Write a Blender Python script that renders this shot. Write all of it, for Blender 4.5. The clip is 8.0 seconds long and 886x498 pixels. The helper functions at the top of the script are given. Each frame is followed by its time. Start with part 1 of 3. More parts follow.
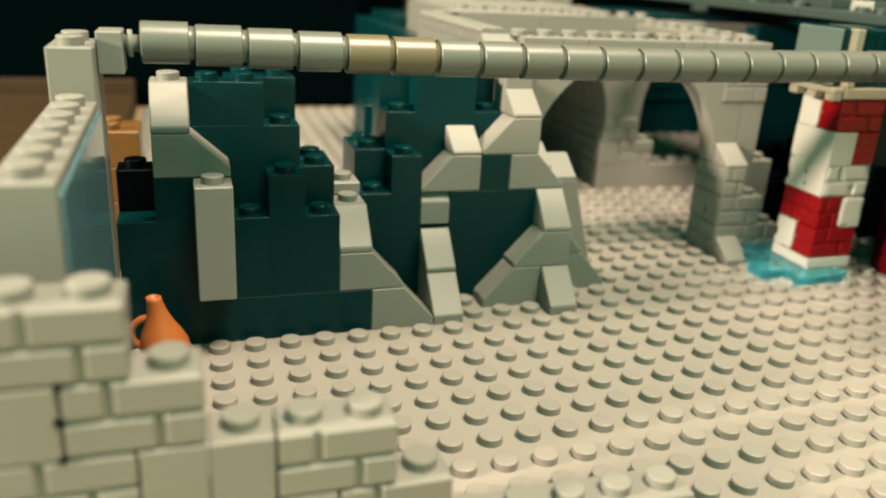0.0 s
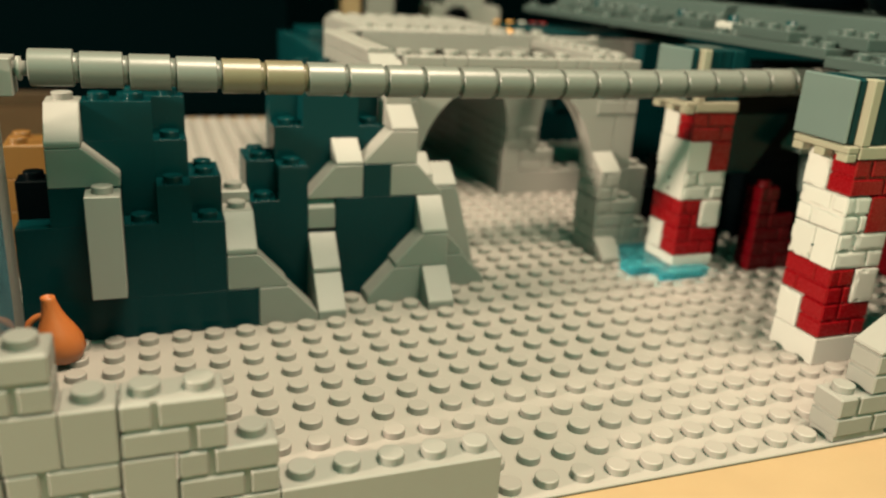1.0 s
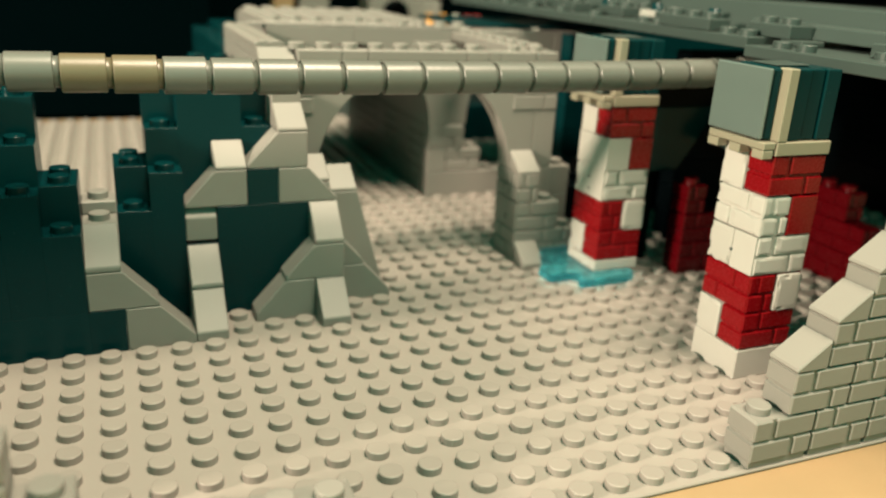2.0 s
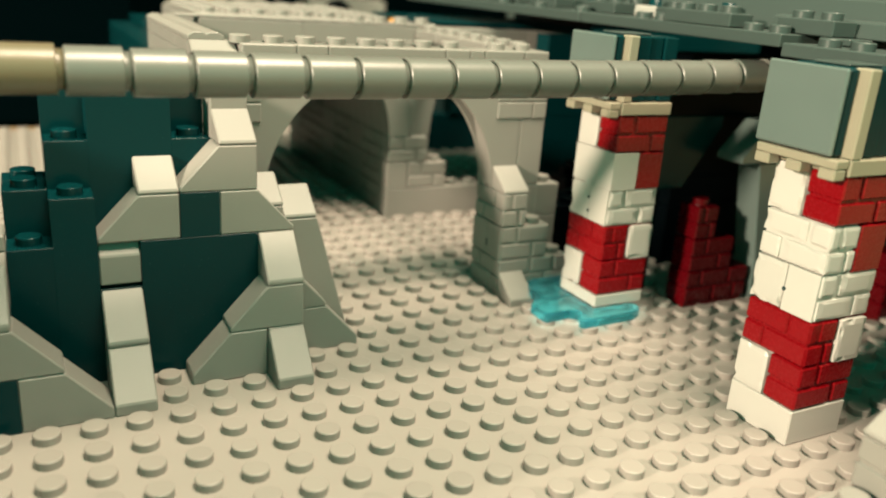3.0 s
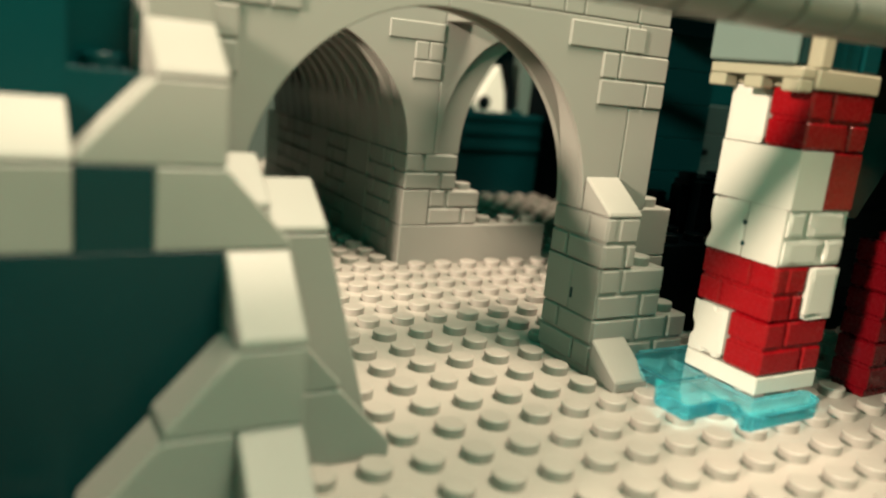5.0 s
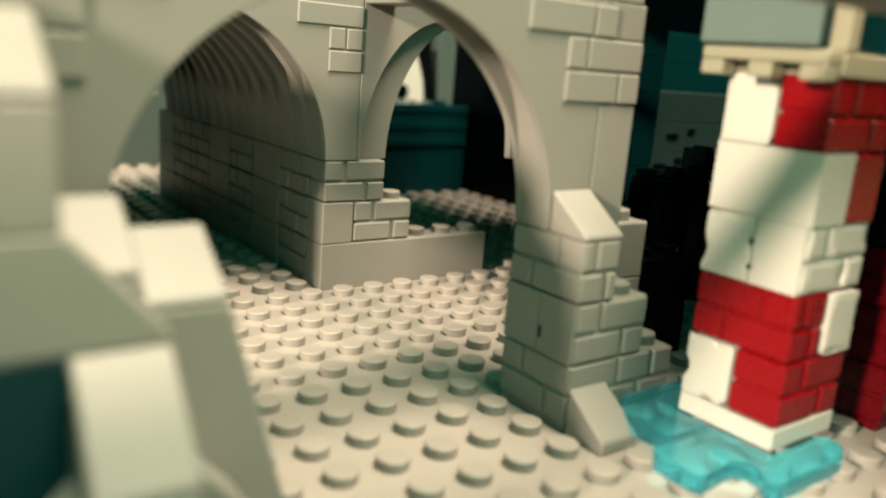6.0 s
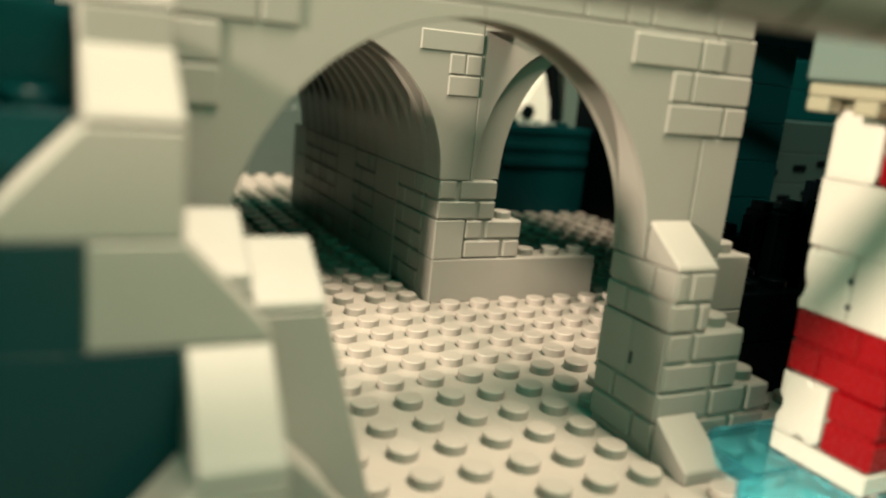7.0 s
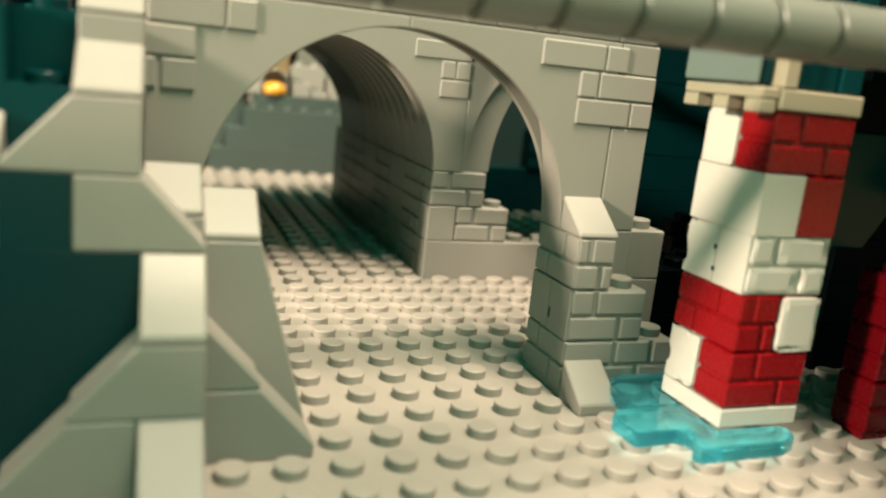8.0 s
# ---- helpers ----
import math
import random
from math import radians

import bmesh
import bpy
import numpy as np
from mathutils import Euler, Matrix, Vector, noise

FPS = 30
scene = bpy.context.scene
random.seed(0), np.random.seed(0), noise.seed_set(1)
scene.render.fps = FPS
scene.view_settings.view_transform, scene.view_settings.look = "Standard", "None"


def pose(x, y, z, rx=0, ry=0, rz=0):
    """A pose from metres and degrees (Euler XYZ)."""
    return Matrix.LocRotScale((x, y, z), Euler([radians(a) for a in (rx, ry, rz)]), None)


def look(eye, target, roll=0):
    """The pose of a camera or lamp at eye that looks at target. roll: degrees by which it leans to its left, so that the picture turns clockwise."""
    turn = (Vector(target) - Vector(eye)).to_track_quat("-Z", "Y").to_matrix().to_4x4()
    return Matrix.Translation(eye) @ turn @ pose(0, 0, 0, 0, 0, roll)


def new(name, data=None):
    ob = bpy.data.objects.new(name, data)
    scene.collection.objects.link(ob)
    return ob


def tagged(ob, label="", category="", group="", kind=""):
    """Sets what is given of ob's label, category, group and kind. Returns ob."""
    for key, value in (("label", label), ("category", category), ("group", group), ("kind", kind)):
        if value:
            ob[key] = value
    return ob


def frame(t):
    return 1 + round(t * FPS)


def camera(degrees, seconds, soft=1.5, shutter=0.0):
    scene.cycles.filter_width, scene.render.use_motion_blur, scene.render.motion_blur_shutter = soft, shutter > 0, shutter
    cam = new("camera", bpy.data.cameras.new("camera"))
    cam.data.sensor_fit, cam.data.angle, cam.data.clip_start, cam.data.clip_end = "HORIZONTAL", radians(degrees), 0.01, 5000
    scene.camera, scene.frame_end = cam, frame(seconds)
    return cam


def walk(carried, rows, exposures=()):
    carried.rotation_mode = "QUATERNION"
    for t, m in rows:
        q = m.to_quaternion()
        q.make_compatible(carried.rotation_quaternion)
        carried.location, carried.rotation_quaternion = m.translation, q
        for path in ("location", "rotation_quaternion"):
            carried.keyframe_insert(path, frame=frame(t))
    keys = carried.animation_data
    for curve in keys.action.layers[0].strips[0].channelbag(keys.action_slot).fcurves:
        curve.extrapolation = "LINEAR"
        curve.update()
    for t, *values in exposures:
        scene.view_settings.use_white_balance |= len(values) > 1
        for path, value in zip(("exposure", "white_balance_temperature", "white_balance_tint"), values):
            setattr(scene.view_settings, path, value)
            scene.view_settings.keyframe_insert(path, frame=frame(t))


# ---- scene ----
U = 0.008  # one stud pitch of the toy bricks
FLOOR = -0.16  # the baseplate's surface under the bricks' zero, in studs
BASE_STUD = 0.21  # how far the baseplate's studs stand up


def at_studs(t, x, y, z, yaw, pitch, roll):
    """A camera row from studs and degrees."""
    a, b = radians(yaw), radians(pitch)
    ahead = Vector((-math.sin(a) * math.cos(b), math.cos(a) * math.cos(b), math.sin(b)))
    eye = Vector((x, y, z)) * U
    return t, look(eye, eye + ahead * 0.3, roll)


cam = camera(57.73, 8.0, soft=2.0)
cam.data.dof.use_dof = True
cam.data.dof.focus_distance = 0.168
cam.data.dof.aperture_fstop = 13.0
PATH = [
    (0, -9.067, -10.879, 10.692, -18.32, -19.83, 3.32),
    (0.5, -8.188, -12.122, 11.000, -20.08, -19.07, 3.49),
    (1, -7.149, -14.102, 11.581, -20.89, -19.30, 3.53),
    (1.5, -5.576, -14.949, 11.878, -21.84, -19.28, 3.26),
    (2, -3.974, -12.711, 11.321, -23.14, -19.39, 3.13),
    (2.2, -3.451, -11.347, 11.005, -23.24, -19.89, 2.79),
    (3.3, -3.236, -5.322, 9.616, -29.91, -17.20, 5.01),
    (3.5, -2.685, -3.479, 8.293, -30.08, -15.87, 5.08),
    (4, -2.380, -1.796, 7.430, -28.95, -13.90, 5.26),
    (4.2, -2.464, -1.710, 7.963, -28.59, -13.52, 5.12),
    (5.3, -0.273, 2.997, 6.228, -31.88, -12.97, 5.70),
    (5.5, 0.124, 3.551, 6.441, -33.44, -13.54, 4.77),
    (6, 0.525, 5.242, 6.641, -36.78, -13.41, 4.58),
    (6.5, 0.082, 5.723, 6.984, -33.21, -13.44, 5.12),
    (7, 0.591, 4.363, 6.933, -27.49, -13.07, 5.68),
    (7.5, 1.609, 2.474, 7.242, -23.25, -12.80, 5.86),
    (8, 2.032, -0.101, 6.885, -20.99, -12.50, 6.05),
]
walk(cam, [at_studs(*row) for row in PATH], ((0, -0.66), (2, -0.79), (4, -0.34), (6, -0.34), (8, -0.32)))

# ---- light: a warm ceiling lamp, a low table lamp at the left and the dim room ----
world = bpy.data.worlds.new("world")
scene.world = world
world.use_nodes = True
world.node_tree.nodes["Background"].inputs[0].default_value = (0.09, 0.36, 0.29, 1)
world.node_tree.nodes["Background"].inputs[1].default_value = 0.1


def hanging_lamp(name, x, y, z, radius, watts, colour):
    data = bpy.data.lights.new(name, "POINT")
    data.shadow_soft_size, data.energy, data.color = radius, watts, colour
    ob = new(name, data)
    ob.location = (x, y, z)
    return ob


hanging_lamp("ceiling_lamp", 0.26, -0.24, 1.46, 0.34, 430, (1.0, 0.765, 0.565))
hanging_lamp("table_lamp", -1.03, -0.15, 0.40, 0.05, 215, (1.0, 0.785, 0.59))


# ---- materials ----
def plastic(name, rgb, rough=0.3, vary=0.06, bump=0.02, spec=0.5):
    m = bpy.data.materials.new(name)
    m.use_nodes = True
    nt = m.node_tree
    p = nt.nodes["Principled BSDF"]
    p.inputs["Specular IOR Level"].default_value = spec
    tc = nt.nodes.new("ShaderNodeTexCoord")
    big = nt.nodes.new("ShaderNodeTexNoise")
    big.inputs["Scale"].default_value, big.inputs["Detail"].default_value = 90, 4
    fine = nt.nodes.new("ShaderNodeTexNoise")
    fine.inputs["Scale"].default_value, fine.inputs["Detail"].default_value = 1400, 3
    for n in (big, fine):
        nt.links.new(tc.outputs["Object"], n.inputs["Vector"])
    info = nt.nodes.new("ShaderNodeObjectInfo")
    add = nt.nodes.new("ShaderNodeMath")
    add.operation = "ADD"
    nt.links.new(big.outputs["Fac"], add.inputs[0])
    nt.links.new(info.outputs["Random"], add.inputs[1])
    ramp = nt.nodes.new("ShaderNodeMapRange")
    ramp.inputs["From Min"].default_value, ramp.inputs["From Max"].default_value = 0.3, 1.7
    ramp.inputs["To Min"].default_value, ramp.inputs["To Max"].default_value = 1 - vary, 1 + vary
    nt.links.new(add.outputs[0], ramp.inputs["Value"])
    mul = nt.nodes.new("ShaderNodeVectorMath")
    mul.operation = "SCALE"
    mul.inputs[0].default_value = rgb
    nt.links.new(ramp.outputs[0], mul.inputs["Scale"])
    nt.links.new(mul.outputs[0], p.inputs["Base Color"])
    rr = nt.nodes.new("ShaderNodeMapRange")
    rr.inputs["To Min"].default_value, rr.inputs["To Max"].default_value = rough - 0.06, rough + 0.1
    nt.links.new(fine.outputs["Fac"], rr.inputs["Value"])
    nt.links.new(rr.outputs[0], p.inputs["Roughness"])
    bp = nt.nodes.new("ShaderNodeBump")
    bp.inputs["Strength"].default_value, bp.inputs["Distance"].default_value = bump * 5, 0.0003
    nt.links.new(big.outputs["Fac"], bp.inputs["Height"])
    nt.links.new(bp.outputs[0], p.inputs["Normal"])
    return m


GREY = plastic("light_grey_plastic", (0.19, 0.187, 0.17), 0.42, spec=0.35)
PLATE = plastic("baseplate_plastic", (0.228, 0.212, 0.192), 0.38, spec=0.4)
DARK = plastic("dark_grey_plastic", (0.001, 0.022, 0.025), 0.22, spec=0.13)
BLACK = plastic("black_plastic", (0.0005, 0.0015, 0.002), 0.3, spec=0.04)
WHITE = plastic("white_plastic", (0.38, 0.375, 0.345), 0.32, spec=0.4)
PIPE = plastic("glossy_grey_plastic", (0.108, 0.113, 0.1), 0.32, spec=0.5)
RED = plastic("red_plastic", (0.15, 0.0008, 0.003), 0.25, spec=0.3)
# darker copy of the red, with the ruins' shaded fronts put into it
SHADED_RED = plastic("shaded_red_plastic", (0.055, 0.0005, 0.002), 0.25, spec=0.25)
TAN = plastic("tan_plastic", (0.225, 0.21, 0.155))
SAND = plastic("yellowed_grey_plastic", (0.118, 0.098, 0.06), 0.32)
ORANGE = plastic("orange_brown_plastic", (0.29, 0.085, 0.02), 0.35)
PANEL = plastic("blue_grey_panel", (0.09, 0.122, 0.113), 0.15)
# darker copy of the light grey, with shade put into it
MID = plastic("dull_shaded_grey_plastic", (0.042, 0.06, 0.055), 0.35, spec=0.35)
TABLE = plastic("table_top", (0.26, 0.18, 0.095), 0.4, 0.12)
# grey lowered to carry the under-deck shade of the screen
DIM_GREY = plastic("dim_grey_plastic", (0.013, 0.029, 0.029), 0.35, spec=0.25)
# near black: the background's darkness is put into this colour
ROOM = plastic("blackened_room_wall", (0.0003, 0.002, 0.0024), 0.8, spec=0.0)
AMBER = plastic("amber_plastic", (0.13, 0.06, 0.014), 0.35)
# teal for unseen room surfaces that bounce tinted fill into the shade
FILL_TEAL = plastic("teal_fill_wall", (0.001, 0.22, 0.18), 0.7, spec=0.1)
FILL_PALE = plastic("pale_teal_fill_wall", (0.005, 0.38, 0.31), 0.7, spec=0.1)
# near black that stands for the dark beyond the table
NAVY = plastic("backdrop_navy", (0.0003, 0.0018, 0.0022), 0.7, spec=0.0)
PANE = plastic("shiny_blue_panel", (0.07, 0.15, 0.18), 0.10, 0.5, 0.05)
WOOD = plastic("brown_wood", (0.03, 0.018, 0.008), 0.5, 0.3, spec=0.2)
YELLOW = plastic("yellow_plastic", (0.5, 0.23, 0.02), 0.3)


def clear_plastic(name, rgb):
    m = bpy.data.materials.new(name)
    m.use_nodes = True
    p = m.node_tree.nodes["Principled BSDF"]
    p.inputs["Base Color"].default_value = (*rgb, 1)
    p.inputs["Transmission Weight"].default_value = 0.94
    p.inputs["Roughness"].default_value = 0.03
    p.inputs["IOR"].default_value = 1.3
    return m


WATER = clear_plastic("clear_blue_plastic", (0.12, 0.59, 0.69))


# ---- geometry in studs ----
class Geo:
    """Vertices and faces in studs, made into one mesh."""

    def __init__(self):
        self.v, self.f, self.s = [], [], []

    def add(self, verts, faces, smooth=False):
        n = len(self.v)
        self.v += verts
        self.f += [tuple(n + i for i in f) for f in faces]
        self.s += [smooth] * len(faces)

    def box(self, x0, x1, y0, y1, z0, z1, b=0.03):
        """A box with bevelled edges."""
        lo, hi = (x0, y0, z0), (x1, y1, z1)
        idx, verts = {}, []
        for sx in (0, 1):
            for sy in (0, 1):
                for sz in (0, 1):
                    corner = [(lo, hi)[s][k] for k, s in enumerate((sx, sy, sz))]
                    inn = [c + (b if s == 0 else -b) for c, s in zip(corner, (sx, sy, sz))]
                    for k in range(3):
                        p = list(inn)
                        p[k] = corner[k]
                        idx[(sx, sy, sz), k] = len(verts)
                        verts.append(tuple(p))
        faces = []
        for k in range(3):
            i, j = (k + 1) % 3, (k + 2) % 3
            for s in (0, 1):
                ring = []
                for a, c in ((0, 0), (1, 0), (1, 1), (0, 1)):
                    q = [0, 0, 0]
                    q[k], q[i], q[j] = s, a, c
                    ring.append(idx[tuple(q), k])
                faces.append(ring if s else ring[::-1])
        for k in range(3):
            i, j = (k + 1) % 3, (k + 2) % 3
            for a in (0, 1):
                for c in (0, 1):
                    q0, q1 = [0, 0, 0], [0, 0, 0]
                    q0[k], q1[k] = 0, 1
                    q0[i] = q1[i] = a
                    q0[j] = q1[j] = c
                    ring = [idx[tuple(q0), i], idx[tuple(q1), i], idx[tuple(q1), j], idx[tuple(q0), j]]
                    faces.append(ring[::-1] if a != c else ring)
        for q in [(a, b2, c) for a in (0, 1) for b2 in (0, 1) for c in (0, 1)]:
            ring = [idx[q, 0], idx[q, 1], idx[q, 2]]
            faces.append(ring if sum(q) % 2 else ring[::-1])
        self.add(verts, faces)

    def tube(self, centre, axis, rings, n=20, cap0=False, cap1=True):
        """A turned form: rings of (along, radius) round the axis."""
        verts, faces = [], []
        for along, r in rings:
            for q in range(n):
                a = 2 * math.pi * q / n
                c, s = r * math.cos(a), r * math.sin(a)
                off = {"z": (c, s, along), "x": (along, c, s), "y": (s, along, c)}[axis]
                verts.append(tuple(o + d for o, d in zip(centre, off)))
        for k in range(len(rings) - 1):
            for q in range(n):
                p = (q + 1) % n
                faces.append((k * n + q, k * n + p, (k + 1) * n + p, (k + 1) * n + q))
        self.add(verts, faces, True)
        n0 = len(self.v) - len(verts)
        if cap1:
            self.f.append(tuple(n0 + (len(rings) - 1) * n + q for q in range(n)))
            self.s.append(False)
        if cap0:
            self.f.append(tuple(n0 + q for q in range(n))[::-1])
            self.s.append(False)

    def sweep(self, points, r, n=10):
        """A round bar through the points, which lie in one plane of equal y."""
        verts, faces = [], []
        for k, (x, y, z) in enumerate(points):
            x0, _, z0 = points[max(0, k - 1)]
            x1, _, z1 = points[min(len(points) - 1, k + 1)]
            a = math.atan2(z1 - z0, x1 - x0) + math.pi / 2
            for q in range(n):
                c, d = r * math.cos(2 * math.pi * q / n), r * math.sin(2 * math.pi * q / n)
                verts.append((x + c * math.cos(a), y + d, z + c * math.sin(a)))
        for k in range(len(points) - 1):
            for q in range(n):
                p = (q + 1) % n
                faces.append((k * n + q, k * n + p, (k + 1) * n + p, (k + 1) * n + q))
        self.add(verts, faces, True)

    def stud(self, x, y, z, n=20, h=0.215):
        self.tube((x, y, z), "z", [(-0.02, 0.30), (h - 0.03, 0.30)], n, cap1=False)
        self.tube((x, y, z), "z", [(h - 0.03, 0.30), (h - 0.008, 0.292), (h, 0.272)], n)

    def prism(self, poly, axis, a0, a1, b=0.03):
        """A profile drawn along an axis, with bevelled edges. poly: (y, z) along x, (x, z) along y, (x, y) along z."""
        bm = bmesh.new()
        put = {"x": lambda u, v, a: (a, u, v), "y": lambda u, v, a: (u, a, v), "z": lambda u, v, a: (u, v, a)}[axis]
        low = [bm.verts.new(put(u, v, a0)) for u, v in poly]
        high = [bm.verts.new(put(u, v, a1)) for u, v in poly]
        bm.faces.new(low)
        bm.faces.new(high[::-1])
        for k in range(len(poly)):
            q = (k + 1) % len(poly)
            bm.faces.new((low[q], low[k], high[k], high[q]))
        bmesh.ops.recalc_face_normals(bm, faces=bm.faces)
        if b:
            sharp = [e for e in bm.edges if e.calc_face_angle(0) > 0.5]
            bmesh.ops.bevel(bm, geom=sharp, offset=b, segments=1, affect="EDGES", profile=0.5, clamp_overlap=True)
        bm.verts.index_update()
        self.add([tuple(v.co) for v in bm.verts], [tuple(v.index for v in f.verts) for f in bm.faces])
        bm.free()

    def worn(self, x0, x1, y0, y1, z0, z1, wear=0.06, cuts=7):
        """A box whose edges are chipped and wavy."""
        bm = bmesh.new()
        bmesh.ops.create_cube(bm, size=2)
        bmesh.ops.subdivide_edges(bm, edges=bm.edges[:], cuts=cuts, use_grid_fill=True)
        bm.verts.index_update()
        half = Vector(((x1 - x0) / 2, (y1 - y0) / 2, (z1 - z0) / 2))
        mid = Vector(((x1 + x0) / 2, (y1 + y0) / 2, (z1 + z0) / 2))
        out = []
        for v in bm.verts:
            u = v.co
            p = Vector((u.x * half.x, u.y * half.y, u.z * half.z)) + mid
            rim = [abs(c) > 0.999 for c in u]
            if sum(rim) > 1:
                bite = 0.014 + wear * max(0.0, noise.noise(p * 3.1) - 0.05) * 2
                for k in range(3):
                    if rim[k]:
                        p[k] -= bite * (1 if u[k] > 0 else -1)
            out.append(tuple(p))
        self.add(out, [tuple(v.index for v in f.verts) for f in bm.faces])
        bm.free()

    def mesh(self, name, mat):
        me = bpy.data.meshes.new(name)
        me.from_pydata([(x * U, y * U, z * U) for x, y, z in self.v], [], self.f)
        me.polygons.foreach_set("use_smooth", self.s)
        me.materials.append(mat)
        me.update()
        return me


def thing(name, label, category, x=0, y=0, z=0, group="", kind=""):
    """An Empty at the thing's base, in studs."""
    ob = new(name)
    ob.empty_display_size = 0.005
    ob.location = (x * U, y * U, z * U)
    return tagged(ob, label, category, group, kind)


def part(name, geo, mat, parent=None, label=""):
    """One mesh object; geometry stays in the place's studs."""
    ob = new(name, geo.mesh(name, mat))
    if parent:
        ob.parent = parent
        ob.matrix_parent_inverse = Matrix.Translation(-parent.location) if parent.parent is None else Matrix.Identity(4)
    return tagged(ob, label)


G = 0.008  # half the joint between two bricks, in studs


def brick(parent, x, y, z, w=1, d=1, h=1.2, mat=None, studs=True, name="brick", label="", b=0.03, gap=G, worn=0.0):
    """A plain brick or plate; studs: True, False or the places (i, j) that carry one."""
    g = Geo()
    if worn:
        g.worn(x + gap, x + w - gap, y + gap, y + d - gap, z + gap / 2 if z else FLOOR, z + h - gap / 2, worn)
    else:
        g.box(x + gap, x + w - gap, y + gap, y + d - gap, z + gap / 2 if z else FLOOR, z + h - gap / 2, b)
    if studs:
        for i in range(int(w)):
            for j in range(int(d)):
                if studs is True or (i, j) in studs:
                    g.stud(x + i + 0.5, y + j + 0.5, z + h)
    return part(name, g, mat or GREY, parent, label)


def masonry(parent, x, y, z, w=2, d=1, mat=None, studs=True, flip=False, faces="fl", label="", worn=0.0):
    """A brick with courses of small stones moulded on its faces: f front, l left, r right."""
    g = Geo()
    t = 0.07
    e = G if "p" in faces else t
    g.box(x + e, x + w - e, y + t, y + d - (e if "p" in faces else t), z + 0.01 if z else FLOOR, z + 1.195, 0.008 if "p" in faces else 0.02)

    def courses(span):
        a = 0.34 * span if span <= 1.01 else 0.66
        first = [(0, a), (a, span)]
        second = [(0, span - a), (span - a, span)]
        if span > 2.01:
            first = [(0, 0.66), (0.66, 2.0), (2.0, span)]
            second = [(0, 1.34), (1.34, span - 0.66), (span - 0.66, span)]
        return (second, first) if flip else (first, second)

    for row, pieces in enumerate(courses(w)):
        z1 = z + 1.195 - row * 0.6
        z0 = z1 - 0.585
        for a, c in pieces:
            y1 = y + d - G if d <= 1 and "p" not in faces else y + 0.5
            span = (x + a + (0.07 if "p" in faces and a == 0 else 0.03 if a == 0 else 0.06), x + c - (0.06 if c < w else 0.03), y + G, y1, z0 + 0.025, z1 - (0.012 if row == 0 else 0.03))
            if worn:
                g.worn(*span, worn, 5)
            else:
                g.box(*span, 0.04)
    if d > 1 and "l" in faces:
        for row, pieces in enumerate(courses(d)):
            z1 = z + 1.195 - row * 0.6
            for a, c in pieces:
                span = (x + G, x + 0.5, y + a + 0.03, y + c - 0.03, z1 - 0.565, z1 - (0.012 if row == 0 else 0.02))
                if worn:
                    g.worn(*span, worn, 5)
                else:
                    g.box(*span, 0.04)
    if studs:
        for i in range(int(w)):
            for j in range(int(d)):
                if studs is True or (i, j) in studs:
                    g.stud(x + i + 0.5, y + j + 0.5, z + 1.195)
    return part("masonry_brick", g, mat or GREY, parent, label)


def slope(parent, x, y, z, toward, h=1.2, run=1.0, flat=0.0, width=1.0, mat=None, lip=0.1, stud=False, name="slope_brick", label=""):
    """A sloped brick; toward: the side to which its face looks down (-y, +y, -x, +x). Its foot starts at the least x and y given."""
    g = Geo()
    total = run + flat
    foot = z + 0.004 if z else FLOOR
    axis = "x" if toward[1] == "y" else "y"
    a0 = (x if axis == "x" else y) + G
    a1 = a0 + width - 2 * G
    s0 = y if axis == "x" else x
    if toward[0] == "-":
        poly = [(s0 + G, foot), (s0 + total - G, foot), (s0 + total - G, z + h - 0.004)]
        poly += [(s0 + run, z + h - 0.004)] if flat else []
        poly += [(s0 + G, z + lip)]
    else:
        poly = [(s0 + total - G, foot), (s0 + total - G, z + lip)]
        poly += [(s0 + flat, z + h - 0.004)] if flat else []
        poly += [(s0 + G, z + h - 0.004), (s0 + G, foot)]
    g.prism(poly, axis, a0, a1, 0.035)
    if stud and flat:
        off = run + 0.5 if toward[0] == "-" else 0.5
        g.stud(*((x + 0.5, s0 + off) if axis == "x" else (s0 + off, y + 0.5)), z + h)
    return part(name, g, mat or GREY, parent, label)

# ---- the setting ----
floor = Geo()
floor.box(-12, 24, 0, 48, -0.26, FLOOR, 0.03)
tagged(part("floor_baseplate", floor, PLATE), "light grey studded toy baseplate lying on the table", "baseplate", kind="structure")

table = Geo()
table.box(-70, 90, -60, 120, -4, -0.27, 0.1)
table_top = tagged(part("table_top", table, TABLE), "warm yellow wooden table top under the baseplate", "table", kind="structure")
for x in (-66, 80):
    for y in (-56, 110):
        leg_geo = Geo()
        leg_geo.box(x, x + 6, y, y + 6, -100, -4, 0.3)
        part("table_leg", leg_geo, TABLE, table_top)

g = Geo()
g.box(24.1, 62, 0, 48, -0.26, FLOOR, 0.03)
for i in range(24, 44):
    for j in range(48 if i < 34 else 20):
        g.stud(i + 0.6, j + 0.5, FLOOR, 8, BASE_STUD)
tagged(part("floor_baseplate_right", g, PLATE), "light grey studded toy baseplate lying on the table", "baseplate", kind="structure")

# back and right walls blackened so the background stays dark
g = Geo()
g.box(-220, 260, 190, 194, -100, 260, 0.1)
tagged(part("wall_back", g, ROOM), "plain room wall behind the table, near black for the unlit background", "wall", kind="structure")
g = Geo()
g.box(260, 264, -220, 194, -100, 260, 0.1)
tagged(part("wall_right", g, ROOM), "plain room wall beside the table, near black for the unlit background", "wall", kind="structure")

